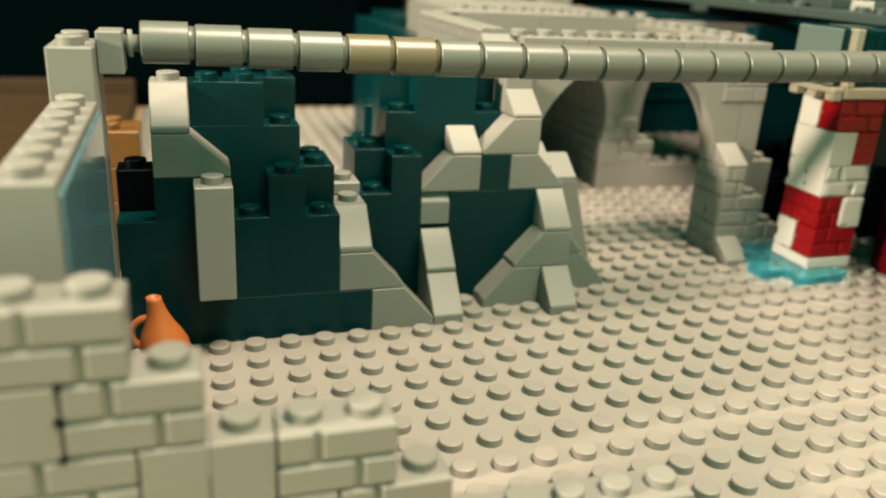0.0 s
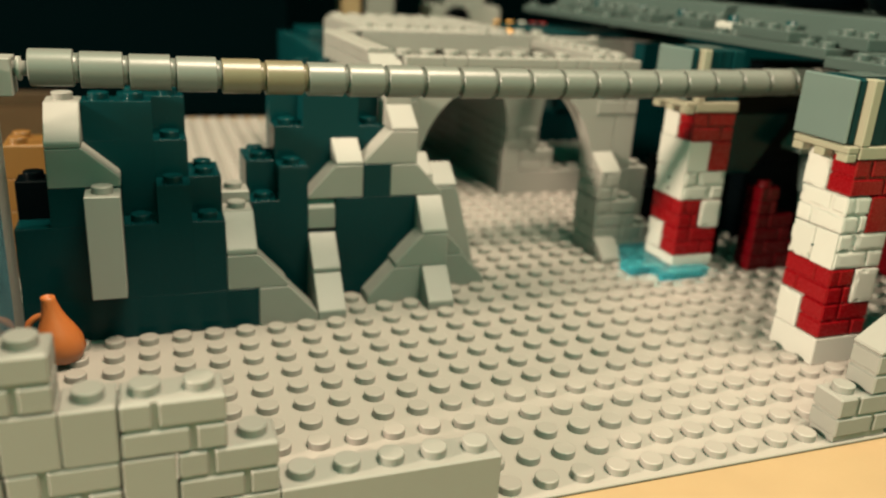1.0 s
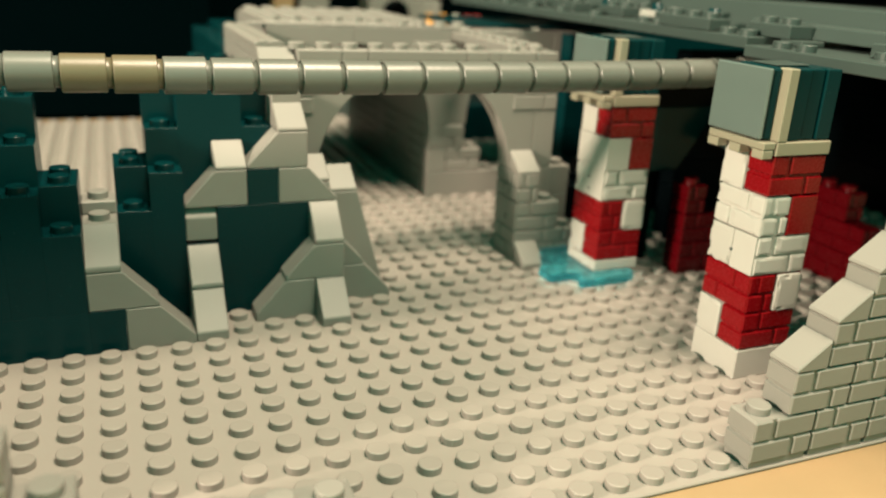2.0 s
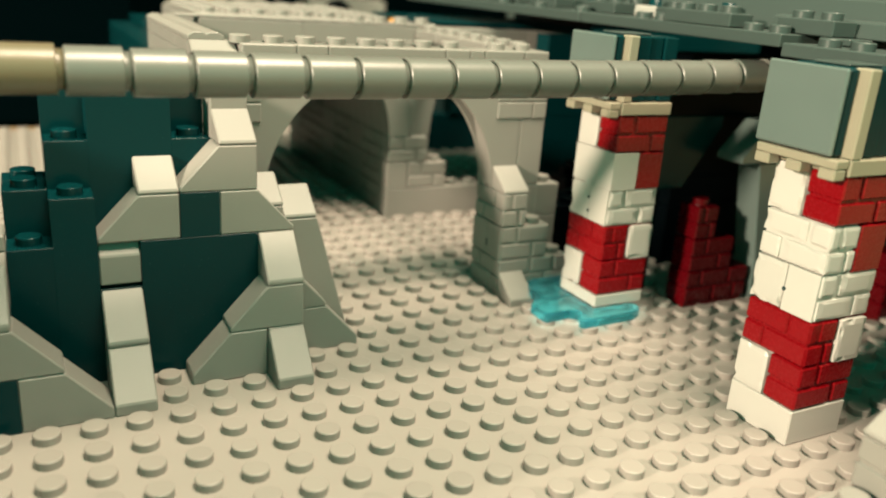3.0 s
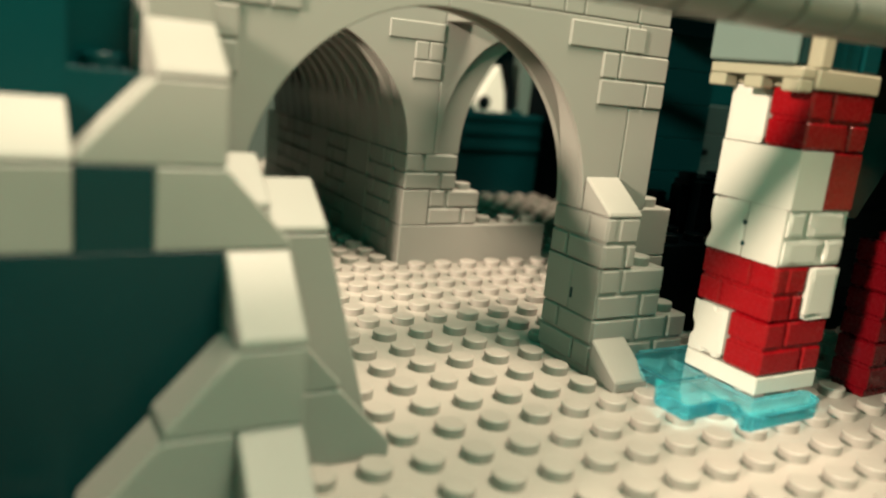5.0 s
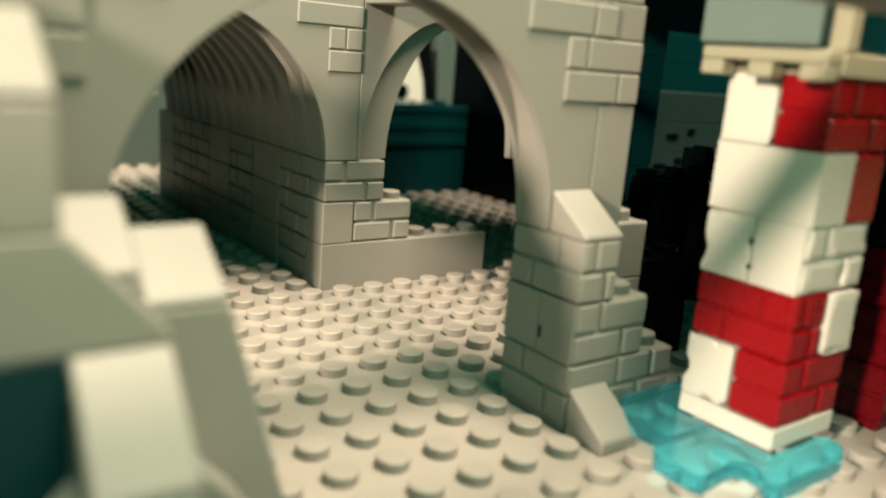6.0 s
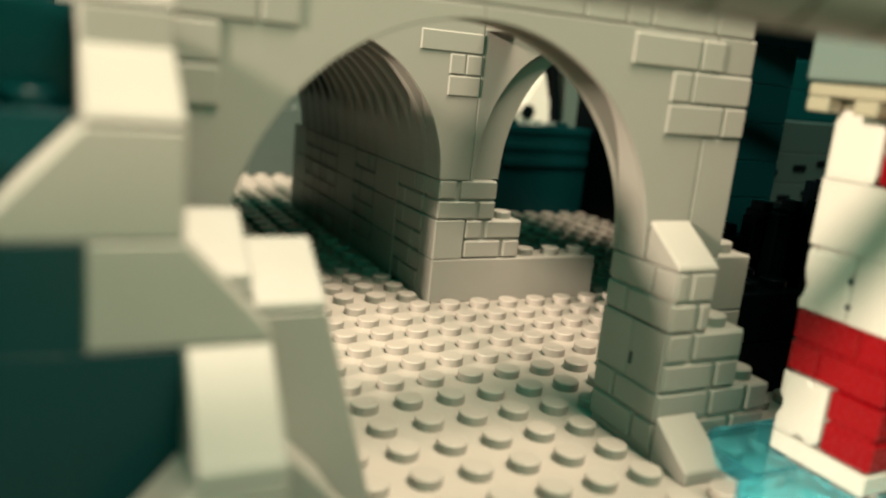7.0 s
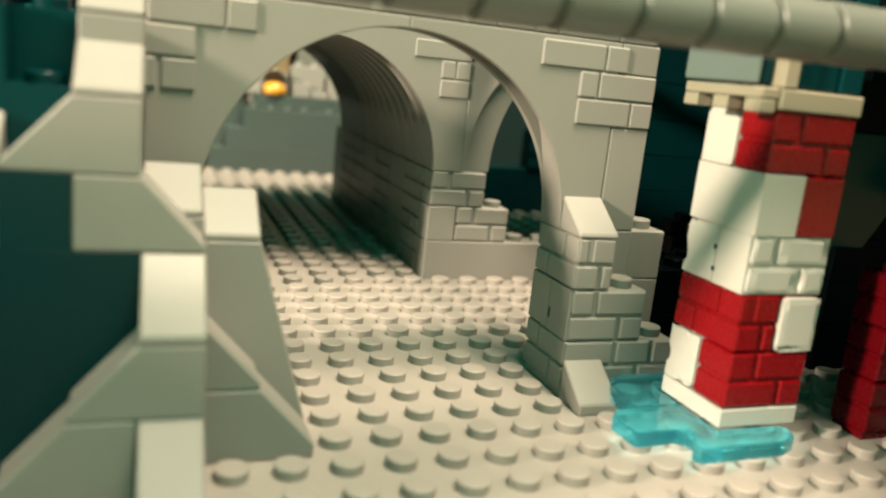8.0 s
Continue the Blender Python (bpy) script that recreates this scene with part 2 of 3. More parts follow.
# unseen surfaces added as reflectors; the front one is paler for more fill
for name, box in (("wall_left", (-224, -220, -220, 190, -100, 260)), ("wall_front", (-220, 260, -224, -220, -100, 260)), ("ceiling", (-220, 260, -220, 190, 260, 264)), ("floor_room", (-220, 260, -220, 190, -104, -100))):
    g = Geo()
    g.box(*box, 0.1)
    tagged(part(name, g, FILL_PALE if name == "wall_front" else FILL_TEAL), "unseen room surface coloured teal to send tinted fill onto the table", "room", kind="structure")


def wedge_x(parent, x, y, z, high, mat=None, depth=1, lip=0.12, stud=False):
    """A two-stud slope along x; high: the end (- or +) that stays full height."""
    return slope(parent, x, y, z, "+x" if high == "-" else "-x", 1.2, 1, 1, depth, mat, lip, stud)


# ---- rock wall at the left ----
rock = thing("rock_outcrop", "stepped dark grey brick rock face with light grey sloped edges", "toy rock", -6, 12, 0)
# (x, width, y, depth, base, top)
for x, w, y, d, z0, z1, st in (
    (-11, 3, 11, 1, 0.0, 1.2, False), (-8, 3, 11, 1, 0.0, 1.2, False), (-5, 1, 11, 1, 0.0, 1.2, False),
    (-11, 2, 11, 1, 1.2, 3.6, False), (-10, 1, 11, 1, 3.6, 4.8, False), (-8, 1, 11, 1, 1.2, 3.6, True), (-7, 1, 11, 1, 1.2, 4.8, True),
    (-6, 1, 11, 1, 1.2, 3.6, True), (-10, 3, 12, 1, 0, 6.0, False), (-9, 2, 12, 1, 6.0, 7.2, True),
    (-7, 1, 12, 1, 0, 6.0, True), (-6, 1, 12, 1, 0, 4.8, True), (-8, 2, 13, 1, 0, 7.2, True), (-6, 1, 13, 1, 0, 4.8, True),
    (-5, 1, 12, 1, 0, 2.4, False), (-5, 1, 13, 1, 0, 2.4, False), (-11, 1, 12, 1, 0, 3.6, False),
):
    brick(rock, x, y, z0, w, d, z1 - z0, DARK, st, b=0.004, gap=0.0004)
brick(rock, -11, 12, 3.6, 1, 1, 1.2, BLACK, True, label="black brick")
brick(rock, -9, 11, 1.2, 1, 1, 3.6, DARK, False, b=0.004, gap=0.0004)
brick(rock, -9, 10, 1.6, 1, 1, 3.2, GREY, True, "column_brick", "light grey upright brick")
wedge_x(rock, -10, 11, 4.8, "-", lip=0.3)
slope(rock, -10, 11, 6.0, "-y", 1.2, 1, 1, 1, GREY, 0.17, True)
wedge_x(rock, -5, 11, 1.2, "-")
wedge_x(rock, -4, 11, 0, "-")
slope(rock, -5, 11, 2.4, "-y", 1.2, 1, 1, 1, GREY, 0.17, True)
brick(rock, -5, 13, 2.4, 1, 1, 1.2, GREY, True)
brick(rock, -5, 13, 3.6, 1, 1, 0.4, GREY, True, "plate", "light grey plate")

# ---- rock arch at the right of it ----
ruin = thing("rock_arch", "dark grey brick rock with a light grey sloped arch outline", "toy rock", 0, 13, 0)
for x, w, y, d, z0, z1, st in (
    (-4, 1, 13, 1, 0, 3.6, True), (-3, 1, 13, 1, 0, 4.8, True), (-1, 3, 13, 1, 0, 3.6, False), (-2, 1, 13, 1, 0, 2.4, False), (2, 1, 13, 1, 0, 1.2, False), (0, 1, 13, 1, 3.6, 4.8, False),
    (-4, 1, 14, 1, 0, 4.8, True), (-3, 1, 14, 1, 0, 6.0, True), (-2, 2, 14, 1, 0, 7.2, True), (0, 1, 14, 1, 0, 6.0, True),
    (1, 2, 14, 1, 0, 3.6, False), (-4, 1, 15, 1, 0, 4.8, True), (-3, 3, 15, 1, 0, 7.2, True), (0, 1, 15, 1, 0, 7.2, True),
):
    brick(ruin, x, y, z0, w, d, z1 - z0, DARK, st, b=0.004, gap=0.0004)
wedge_x(ruin, -2, 13, 3.6, "+")
wedge_x(ruin, 0, 13, 4.8, "+")
wedge_x(ruin, 1, 13, 3.6, "-")


def cheese(parent, x, y, z, toward="-y", mat=None):
    return slope(parent, x, y, z, toward, 0.8, 1, 0, 1, mat, 0.1, name="small_slope")


cheese(ruin, -1, 13, 4.8)
cheese(ruin, 1, 13, 6.0)
brick(ruin, 1, 14, 4.8, 1, 1, 2.4, GREY, False)
cheese(ruin, 1, 14, 7.2)
cheese(ruin, 3, 14, 3.6)
brick(ruin, 2, 14, 3.6, 1, 1, 0.4, GREY, False, "plate")
cheese(ruin, 2, 14, 4.0)
brick(ruin, 1, 14, 3.6, 1, 1, 1.2, GREY, False)
# foot of the arch
slope(ruin, -2, 11, 0, "-y", 1.2, 1, 1, 1, GREY, 0.14)
slope(ruin, -2, 12, 1.2, "-y", 1.2, 1, 0, 1, GREY, 0.14)
inv = Geo()
inv.prism([(13.0, 2.5), (13.0, 3.27), (13.25, 3.592), (14, 3.592), (14, 2.5)], "x", -2 + G, -1 - G, 0.035)
part("chamfered_brick", inv, GREY, ruin)
wedge_x(ruin, 0, 12, 0, "+")
wedge_x(ruin, 1, 12, 1.2, "+")
brick(ruin, 2, 12, 0, 1, 1, 1.2, GREY, False)
slope(ruin, 2, 12, 2.4, "-y", 1.2, 1, 1, 1, GREY, 0.14)
slope(ruin, 2, 11, 0, "-y", 1.2, 1, 0, 1, GREY, 0.14)
steep = Geo()
steep.prism([(3 + G, FLOOR), (5 - G, FLOOR), (5 - G, 0.12), (4, 3.596), (3 + G, 3.596)], "y", 14 + G, 15 - G, 0.035)
part("steep_slope_brick", steep, GREY, ruin)
wedge_x(ruin, 2, 13, 1.2, "-")
wedge_x(ruin, 3, 13, 0, "-")

stack = thing("dark_brick_stack", "stack of dark grey studded bricks behind the rock arch", "toy bricks", 0, 22.5, 0)
for x, w, y, d, top in ((-1, 2, 22, 1, 7.2), (-2, 1, 22, 1, 4.8), (-1, 2, 23, 2, 6.0)):
    for k in range(int(top / 1.2 + 0.01)):
        brick(stack, x, y, 1.2 * k, w, d, 1.2, DARK, k == int(top / 1.2 + 0.01) - 1, b=0.01)

# ---- arched building ----
hall = thing("arched_hall", "light grey toy brick hall with tall arches and a vaulted passage", "toy building", 7, 20, 0)


def half_arch(parent, x0, x1, y, z, depth=1, mat=None, rise=4.03, half=4.0, groove=0.34, high=4.8, name="arch_brick"):
    """A half arch: leg at x0, crown at x1, its curve a quarter ellipse with a channel between two rims."""
    s = 1 if x1 > x0 else -1
    g = Geo()

    def slab(y0, y1, more):
        poly = [(x0 + s * G, z + 0.004), (x0 + s * G, z + high - 0.01), (x1 - s * 0.004, z + high - 0.01)]
        for k in range(33):
            a = math.pi / 2 * (1 - k / 32)
            f = max(0.0, min(1.0, (math.sin(a) - 0.28) / 0.42))
            f = more * f * f * (3 - 2 * f)
            poly.append((x1 - s * 0.004 - s * (half + f) * math.cos(a), z + 0.004 + min(rise + f, 4.4 if high > 4.5 else rise + f) * math.sin(a)))
        g.prism(poly, "y", y0, y1, 0.02)

    if groove:
        slab(y + G, y + 0.15 * depth, 0)
        slab(y + 0.15 * depth, y + 0.82 * depth, groove)
        slab(y + 0.82 * depth, y + depth - G, 0)
    else:
        slab(y + G, y + depth - G, 0)
    return part(name, g, mat or GREY, parent)


half_arch(hall, 2, 7, 16, 3.6, high=4.28)
half_arch(hall, 12, 7, 16, 3.6, high=4.28)
# from y 34 on, a darker grey puts the vault's shade into its bricks
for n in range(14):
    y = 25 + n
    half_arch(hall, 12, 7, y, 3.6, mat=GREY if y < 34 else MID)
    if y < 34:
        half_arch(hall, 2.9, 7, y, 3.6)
# second arch: a thin wide ring with a narrower one set back behind it, then the closed wall beyond
for x0, crown, inner, behind in ((12, 14.9, 12, 15.9), (17.8, 14.9, 19.8, 15.9)):
    half_arch(hall, x0, crown, 25, 3.6, 0.3, half=2.78, groove=0)
    half_arch(hall, inner, behind, 25.3, 3.6, 0.7, half=2.75, groove=0, name="inner_arch_brick")
brick(hall, 17.8, 25, 3.6, 4.2, 0.3, 4.8, GREY, False, "wall_panel")
brick(hall, 19.8, 25.3, 3.6, 2.2, 0.7, 4.8, GREY, False, "wall_panel")


def stone(parent, x0, x1, y, z0, z1):
    """One proud stone of a wall's courses."""
    g = Geo()
    g.box(x0 + 0.02, x1 - 0.02, y - 0.04, y + 0.1, z0 + 0.02, z1 - 0.02, 0.03)
    return part("stone", g, GREY, parent)


# passage sides under the springing
for y in range(26, 39, 2):
    for k in range(3):
        if y in (26, 30, 34, 36):
            masonry(hall, 11, y, 1.2 * k, 1, 2, studs=False, flip=bool(k % 2))
        else:
            brick(hall, 11, y, 1.2 * k, 1, 2, studs=False)
        brick(hall, 2, y, 1.2 * k, 1, 2, studs=False)
brick(hall, 11, 25, 0, 6, 1, 1.2, GREY, {(3, 0), (4, 0), (5, 0)}, "plinth_brick")
masonry(hall, 12, 25, 1.2, 2, 1, studs={(1, 0)})
brick(hall, 11, 25, 1.2, 1, 1, 1.2, GREY, False)
masonry(hall, 11, 25, 2.4, 2, 1, studs=False)
brick(hall, 21, 25, 0, 1, 1, 3.6, GREY, False)
brick(hall, 2, 25, 0, 1, 1, 3.6, GREY, False)
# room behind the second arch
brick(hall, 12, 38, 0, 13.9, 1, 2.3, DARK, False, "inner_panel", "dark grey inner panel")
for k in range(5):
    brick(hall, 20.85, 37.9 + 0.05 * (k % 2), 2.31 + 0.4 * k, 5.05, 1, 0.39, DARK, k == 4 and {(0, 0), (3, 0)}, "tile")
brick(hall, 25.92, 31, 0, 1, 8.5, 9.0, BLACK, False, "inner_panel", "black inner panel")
brick(hall, 12, 40.5, 0, 10.3, 1, 7.3, DIM_GREY, False, "inner_panel", "slate grey inner panel")
# white window piece far behind the room
win = thing("window_piece", "white pointed toy window with a round black opening", "toy window", 31, 50.5, -0.26)
for x in (28, 30, 32, 34):
    brick(win, x, 49.8, -0.26, 2, 1.4, 3.76, MID, False, "base_brick", "dull grey brick")
g = Geo()
g.prism([(28.94, 3.52), (31.44, 3.52), (31.24, 5.0), (30.77, 6.34), (30.56, 6.88), (29.89, 5.8), (29.28, 4.72)], "y", 50.0, 50.8, 0.05)
frame_part = part("window_frame", g, WHITE, win, "white pointed frame")
g = Geo()
g.tube((29.6, 49.95, 4.25), "y", [(0.06, 0.49), (0, 0.49)], 24)
part("opening", g, BLACK, frame_part, "black round opening")
g = Geo()
g.prism([(31.54, 3.52), (32.32, 3.52), (31.98, 5.53), (31.51, 7.29), (31.17, 7.29), (31.44, 5.53)], "y", 49.85, 50.5, 0.05)
part("rib", g, BLACK, win, "black pointed rib")
brick(win, 32.4, 50.0, 3.52, 2, 1, 5.8, MID, False, "post", "dull grey post")
# side panel and lid added out of sight to stop light leaking in
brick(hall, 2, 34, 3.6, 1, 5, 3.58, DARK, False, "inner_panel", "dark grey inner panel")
brick(hall, 2, 34, 7.2, 4.98, 5, 0.4, DARK, False, "roof_plate", "dark grey plate added to keep light out of the hall")
# dark outer wall of the passage at its left
for y in range(25, 39, 2):
    for k in range(6):
        brick(hall, 1, y, 1.2 * k, 0.98, 2, 1.2, DARK, {(0, 0), (0, 1)} if k == 5 else False, "brick", "dark grey brick" if k == 0 and y == 25 else "")
# front piers
for k in range(3):
    brick(hall, 2, 16, 1.2 * k, 1, 1, studs=False)
brick(hall, 1, 16, 0, 1, 1, 6.0, GREY, False, "wall_panel")
brick(hall, 1, 16, 6.0, 1, 1, 1.68, GREY, False, "wall_panel")
brick(hall, 1, 17, 6.0, 1, 8, 1.88, GREY, False, "wall_panel")
# right side of the front
brick(hall, 12, 16, 3.6, 1, 1, 2.4, GREY, False, "wall_panel")
brick(hall, 12, 16, 6.0, 1, 1, 1.2, GREY, False)
brick(hall, 12, 16, 7.2, 1, 1, 0.68, GREY, False)
for x0, x1, z0, z1 in ((11, 12.4, 6.0, 6.6), (12.4, 13, 6.0, 6.6), (11, 11.5, 6.6, 7.2), (11.5, 13, 6.6, 7.2), (10, 11.6, 7.2, 7.8), (11.6, 12.2, 7.2, 7.8),
                       (2, 3.4, 7.2, 7.8), (3.4, 4, 7.2, 7.8), (1, 2.9, 6.6, 7.2), (1, 2.2, 6.0, 6.6), (2.25, 2.9, 6.0, 6.6)):
    stone(hall, x0, x1, 16, z0, z1)
for x0, x1, z0, z1 in ((10.0, 12.0, 7.2, 7.8), (10.95, 11.47, 6.6, 7.2), (11.47, 12, 6.6, 7.2), (10.95, 12, 6.0, 6.6)):
    stone(hall, x0, x1, 25, z0, z1)
# buttress
masonry(hall, 11, 15, 0, 3, 2, studs={(2, 0)}, flip=True)
masonry(hall, 11, 15, 1.2, 2, 1, studs={(1, 0)}, faces="fp")
brick(hall, 11, 16, 1.2, 1, 1, 1.2, GREY, False)
masonry(hall, 11, 15, 2.4, 1, 2, studs=False)
brick(hall, 12, 16, 1.2, 1, 1, 2.4, GREY, False)
for k in range(3):
    brick(hall, 13, 16.1, 1.2 * k, 1, 1, 1.2, GREY, k == 2)
cheese(hall, 11, 15, 3.6)
g = Geo()
g.box(10.99, 11.02, 15.9, 15.97, 1.5, 1.75, 0.005)
part("chip", g, DARK, hall, "small dark chip")
cheese(hall, 11, 14, 0)
# open roof frame: front plates, side rails, and the closed roof behind
roof_studs = [2.42 + 0.985 * k for k in range(8)] + [11.1, 12.1]
for x0, x1 in ((2.34, 3.96), (3.96, 4.94), (4.94, 8.9), (8.9, 9.8), (9.8, 10.35), (10.35, 11.9), (11.9, 12.9)):
    g = Geo()
    g.box(x0 + G, x1 - G, 16 + G, 17 - G, 7.884, 8.28, 0.03)
    for x in roof_studs:
        if x0 <= x < x1:
            g.stud(x, 16.6, 8.28)
    part("roof_plate", g, GREY, hall)
slope(hall, 1, 16, 7.68, "-y", 0.62, 0.7, 0.3, 1.3, GREY, 0.1)
for y in range(17, 25, 2):
    brick(hall, 1, y, 7.88, 1, 2, 0.4, GREY, False, "roof_plate")
    brick(hall, 12, y, 7.88, 1, 2, 0.4, GREY, True, "roof_plate")
for y0, y1 in ((16.75, 20.0), (20.0, 24.9)):
    g = Geo()
    g.prism([(0.98, 8.29), (2.02, 8.29), (2.02, 8.42), (1.85, 8.5), (1.6, 8.5), (1.5, 8.44), (1.4, 8.5), (1.15, 8.5), (0.98, 8.4)], "y", y0 + G, y1 - G, 0.02)
    part("rail_tile", g, GREY, hall)
for x, w in ((2, 3), (5, 4), (9, 2), (11, 2)):
    brick(hall, x, 25, 8.41, w, 1, 0.1, GREY, x > 7, "roof_plate")
for x, w in ((3, 3), (6, 2), (8, 3)):
    for y, d in ((26, 4), (30, 4)):
        brick(hall, x, y, 8.41, w, d, 0.12, GREY, True, "roof_plate")
# plate added over the inner room only to keep the lamp out
brick(hall, 13, 26.5, 8.41, 9, 6, 0.2, DARK, False, "roof_plate", "dark grey plate added to keep light out of the hall")

# ---- striped pillars ----
def pillar(x, y, z0, first):
    p = thing("striped_pillar", "red and white toy brick pillar with a grey and tan head", "toy pillar", x + 1, y + 1, z0, "striped pillars")
    brick(p, x, y, z0, 2, 2, 0.8 - z0, WHITE, False, "plate")
    masonry(p, x, y, 0.8, 2, 1, RED, False)
    brick(p, x, y + 1, 0.8, 2, 1, 1.2, WHITE, False, worn=0.08)
    masonry(p, x, y, 2.0, 1, 2, RED, False)
    brick(p, x + 1, y + 0.06, 2.0, 1, 1.9, 1.2, RED, False)
    g = Geo()
    g.worn(x + 1.04, x + 1.96, y - 0.06, y + 0.2, 2.03, 3.17, 0.08)
    part("panel", g, WHITE, p, "white panel")
    masonry(p, x, y, 3.2, 2, 1, WHITE, False, faces="fp", worn=0.03)
    brick(p, x, y + 1, 3.2, 2, 1, 1.2, WHITE, False, gap=0.004, worn=0.05)
    if first:
        masonry(p, x, y, 4.4, 1, 2, WHITE, False, worn=0.03)
    else:
        brick(p, x, y, 4.4, 1, 2, 1.2, WHITE, False, b=0.006, gap=0.001)
    brick(p, x + 1, y, 4.4, 1, 2, 1.2, RED, False)
    masonry(p, x, y, 5.6, 2, 1, RED, False)
    brick(p, x, y + 1, 5.6, 2, 1, 1.2, WHITE, False, worn=0.08)
    for py, pz in ((1.0, 3.5), (1.03, 3.95)) if not first else ((1.0, 3.75),):
        g = Geo()
        g.tube((x - 0.004, y + py, pz), "x", [(0.03, 0.055), (0.0, 0.055)], 10)
        part("chip", g, DARK, p, "small dark chip")
    # head
    brick(p, x + 0.0, y - 0.04, 6.8, 2, 2.04, 0.4, TAN, False, "plate", "tan bracket plate")
    arm = brick(p, x - 0.45, y, 6.98, 0.45, 2.3, 0.22, TAN, False, "bracket", "tan bracket")
    for k in (0.0, 0.92, 1.84):
        brick(arm, x - 0.45, y + k, 6.72, 0.4, 0.46, 0.26, TAN, False, "tooth")
    brick(p, x - 0.02, y - 0.04, 7.2, 0.36, 0.44, 2.0, TAN, False, "post", "tan upright")
    brick(p, x - 0.45, y + 0.22, 7.24, 0.14, 2.18, 1.94, PANEL, False, "tile", "grey side tile", 0.04)
    brick(p, x - 0.3, y + 0.24, 7.24, 0.27, 2.15, 1.92, DARK, False, "spacer", "dark grey spacer")
    brick(p, x + 0.4, y + 0.06, 7.22, 0.5, 0.3, 1.96, DARK, False, "tile", "dark front tile")
    brick(p, x + 0.92, y + 0.12, 7.22, 0.5, 0.28, 1.96, DARK, False, "tile", "dark front tile")
    brick(p, x + 1.44, y + 0.06, 7.22, 0.54, 0.3, 1.96, DARK, False, "tile", "dark front tile")
    brick(p, x + 0.2, y + 0.7, 9.18, 1.2, 1.0, 0.06, MID, False, "tile", "grey top tile")
    brick(p, x, y + 0.4, 7.2, 2, 1.6, 1.98, DARK, False)
    return p


pillar(13, 4, 0.0, True)
pillar(13, 12, 0.4, False)

# ---- pipe of round bricks ----
pipe = thing("round_brick_pipe", "long pipe of grey round bricks with two yellowed ones", "toy pipe", 2, 10.4, 8.2)
for n in range(23):
    x = -10.02 + 1.243 * n
    g = Geo()
    c = (x, 10.1 + 0.03 * n, 8.07 + 0.33 * ((x - 6) / 15.4) ** 2)  # it sags a little between its ends
    g.tube(c, "x", [(0.03, 0.5), (1.08, 0.5)], 28, cap1=False)
    g.tube(c, "x", [(0.0, 0.30), (0.0, 0.47), (0.03, 0.5)], 28, cap1=False)
    g.tube(c, "x", [(1.08, 0.5), (1.10, 0.48), (1.10, 0.30)], 28, cap1=False)
    g.tube(c, "x", [(1.10, 0.40), (1.26, 0.40)], 24)
    part("round_brick", g, SAND if n in (4, 5) else PIPE, pipe, "yellowed round brick" if n in (4, 5) else "")

g = Geo()
g.tube((-10.57, 10.08, 8.4), "x", [(0, 0.2), (0.25, 0.2), (0.26, 0.32), (0.36, 0.32), (0.37, 0.2), (0.56, 0.2)], 18, True)
part("pin", g, GREY, pipe)

# ---- wall in the foreground ----
near = thing("stepped_ruin", "light grey stepped masonry brick ruin at the baseplate edge", "toy ruin", -8, 0.5, 0)
for x, w, z0, kind in ((-14, 2, 4.8, "m"), (-12, 2, 4.8, "m"), (-13, 2, 3.6, "p"), (-11, 2, 3.6, "m"), (-14, 2, 2.4, "m"), (-12, 2, 2.4, "m"), (-10, 1, 2.4, "p"), (-9, 1, 2.4, "p"), (-8, 2, 2.4, "m"),
                       (-12, 2, 1.2, "m"), (-10, 2, 1.2, "m"), (-8, 1, 1.2, "p"), (-7, 2, 1.2, "m"), (-12, 4, 0, "p"), (-8, 3, 0, "p"), (-5, 5, 0, "p")):
    if kind == "m":
        masonry(near, x, 0, z0, w, 1, studs=True)
    else:
        brick(near, x, 0, z0, w, 1, 1.2, GREY, z0 < 3.6)

for x, z in ((-11.03, 4.25), (-10.98, 4.81), (-11.02, 3.62)):
    g = Geo()
    g.tube((x, 0.0, z), "y", [(0.05, 0.07), (-0.012, 0.06)], 9)
    part("chip", g, BLACK, near, "small dark notch")

# ---- left wall ----
left = thing("studded_partition", "light grey studded partition with a shiny blue grey panel", "toy partition", -11.5, 5, 0)
brick(left, -12, 2, 0, 1, 7, 7.2, GREY, True)
g = Geo()
g.box(-11.03, -10.93, 2.1, 8.9, 0.3, 7.0, 0.03)
part("panel", g, PANE, left, "shiny blue grey panel")
brick(left, -12, 9, 0, 1, 2, 8.4, GREY, True)
brick(left, -11, 9.7, 7.7, 0.6, 1, 1.0, GREY, False, "clip_brick")

# ---- ruined wall at the right ----
ruin2 = thing("sloped_ruin", "light grey masonry ruin rising in sloped steps", "toy ruin", 13, 0.5, 0)
masonry(ruin2, 10, 0, 0, 2, 1, studs={(0, 0)})
for k, x in enumerate((12, 14, 16)):
    masonry(ruin2, x, 0, 0, 2, 1, studs=False)
for x in (11, 13, 15):
    masonry(ruin2, x, 0, 1.2, 2, 1, studs=False)
cheese(ruin2, 11, 0, 2.4, "-x")
for x in (12, 14, 16):
    masonry(ruin2, x, 0, 2.4, 2, 1, studs=False)
cheese(ruin2, 12, 0, 3.6, "-x")
for x in (13, 15):
    masonry(ruin2, x, 0, 3.6, 2, 1, studs=False)
cheese(ruin2, 13, 0, 4.8, "-x")
masonry(ruin2, 14, 0, 4.8, 2, 1, studs=False)
cheese(ruin2, 14, 0, 6.0, "-x")

# ---- water ----
water = thing("water_plates", "clear light blue plates spread as a puddle round the pillar foot", "toy water", 12.5, 12, 0)
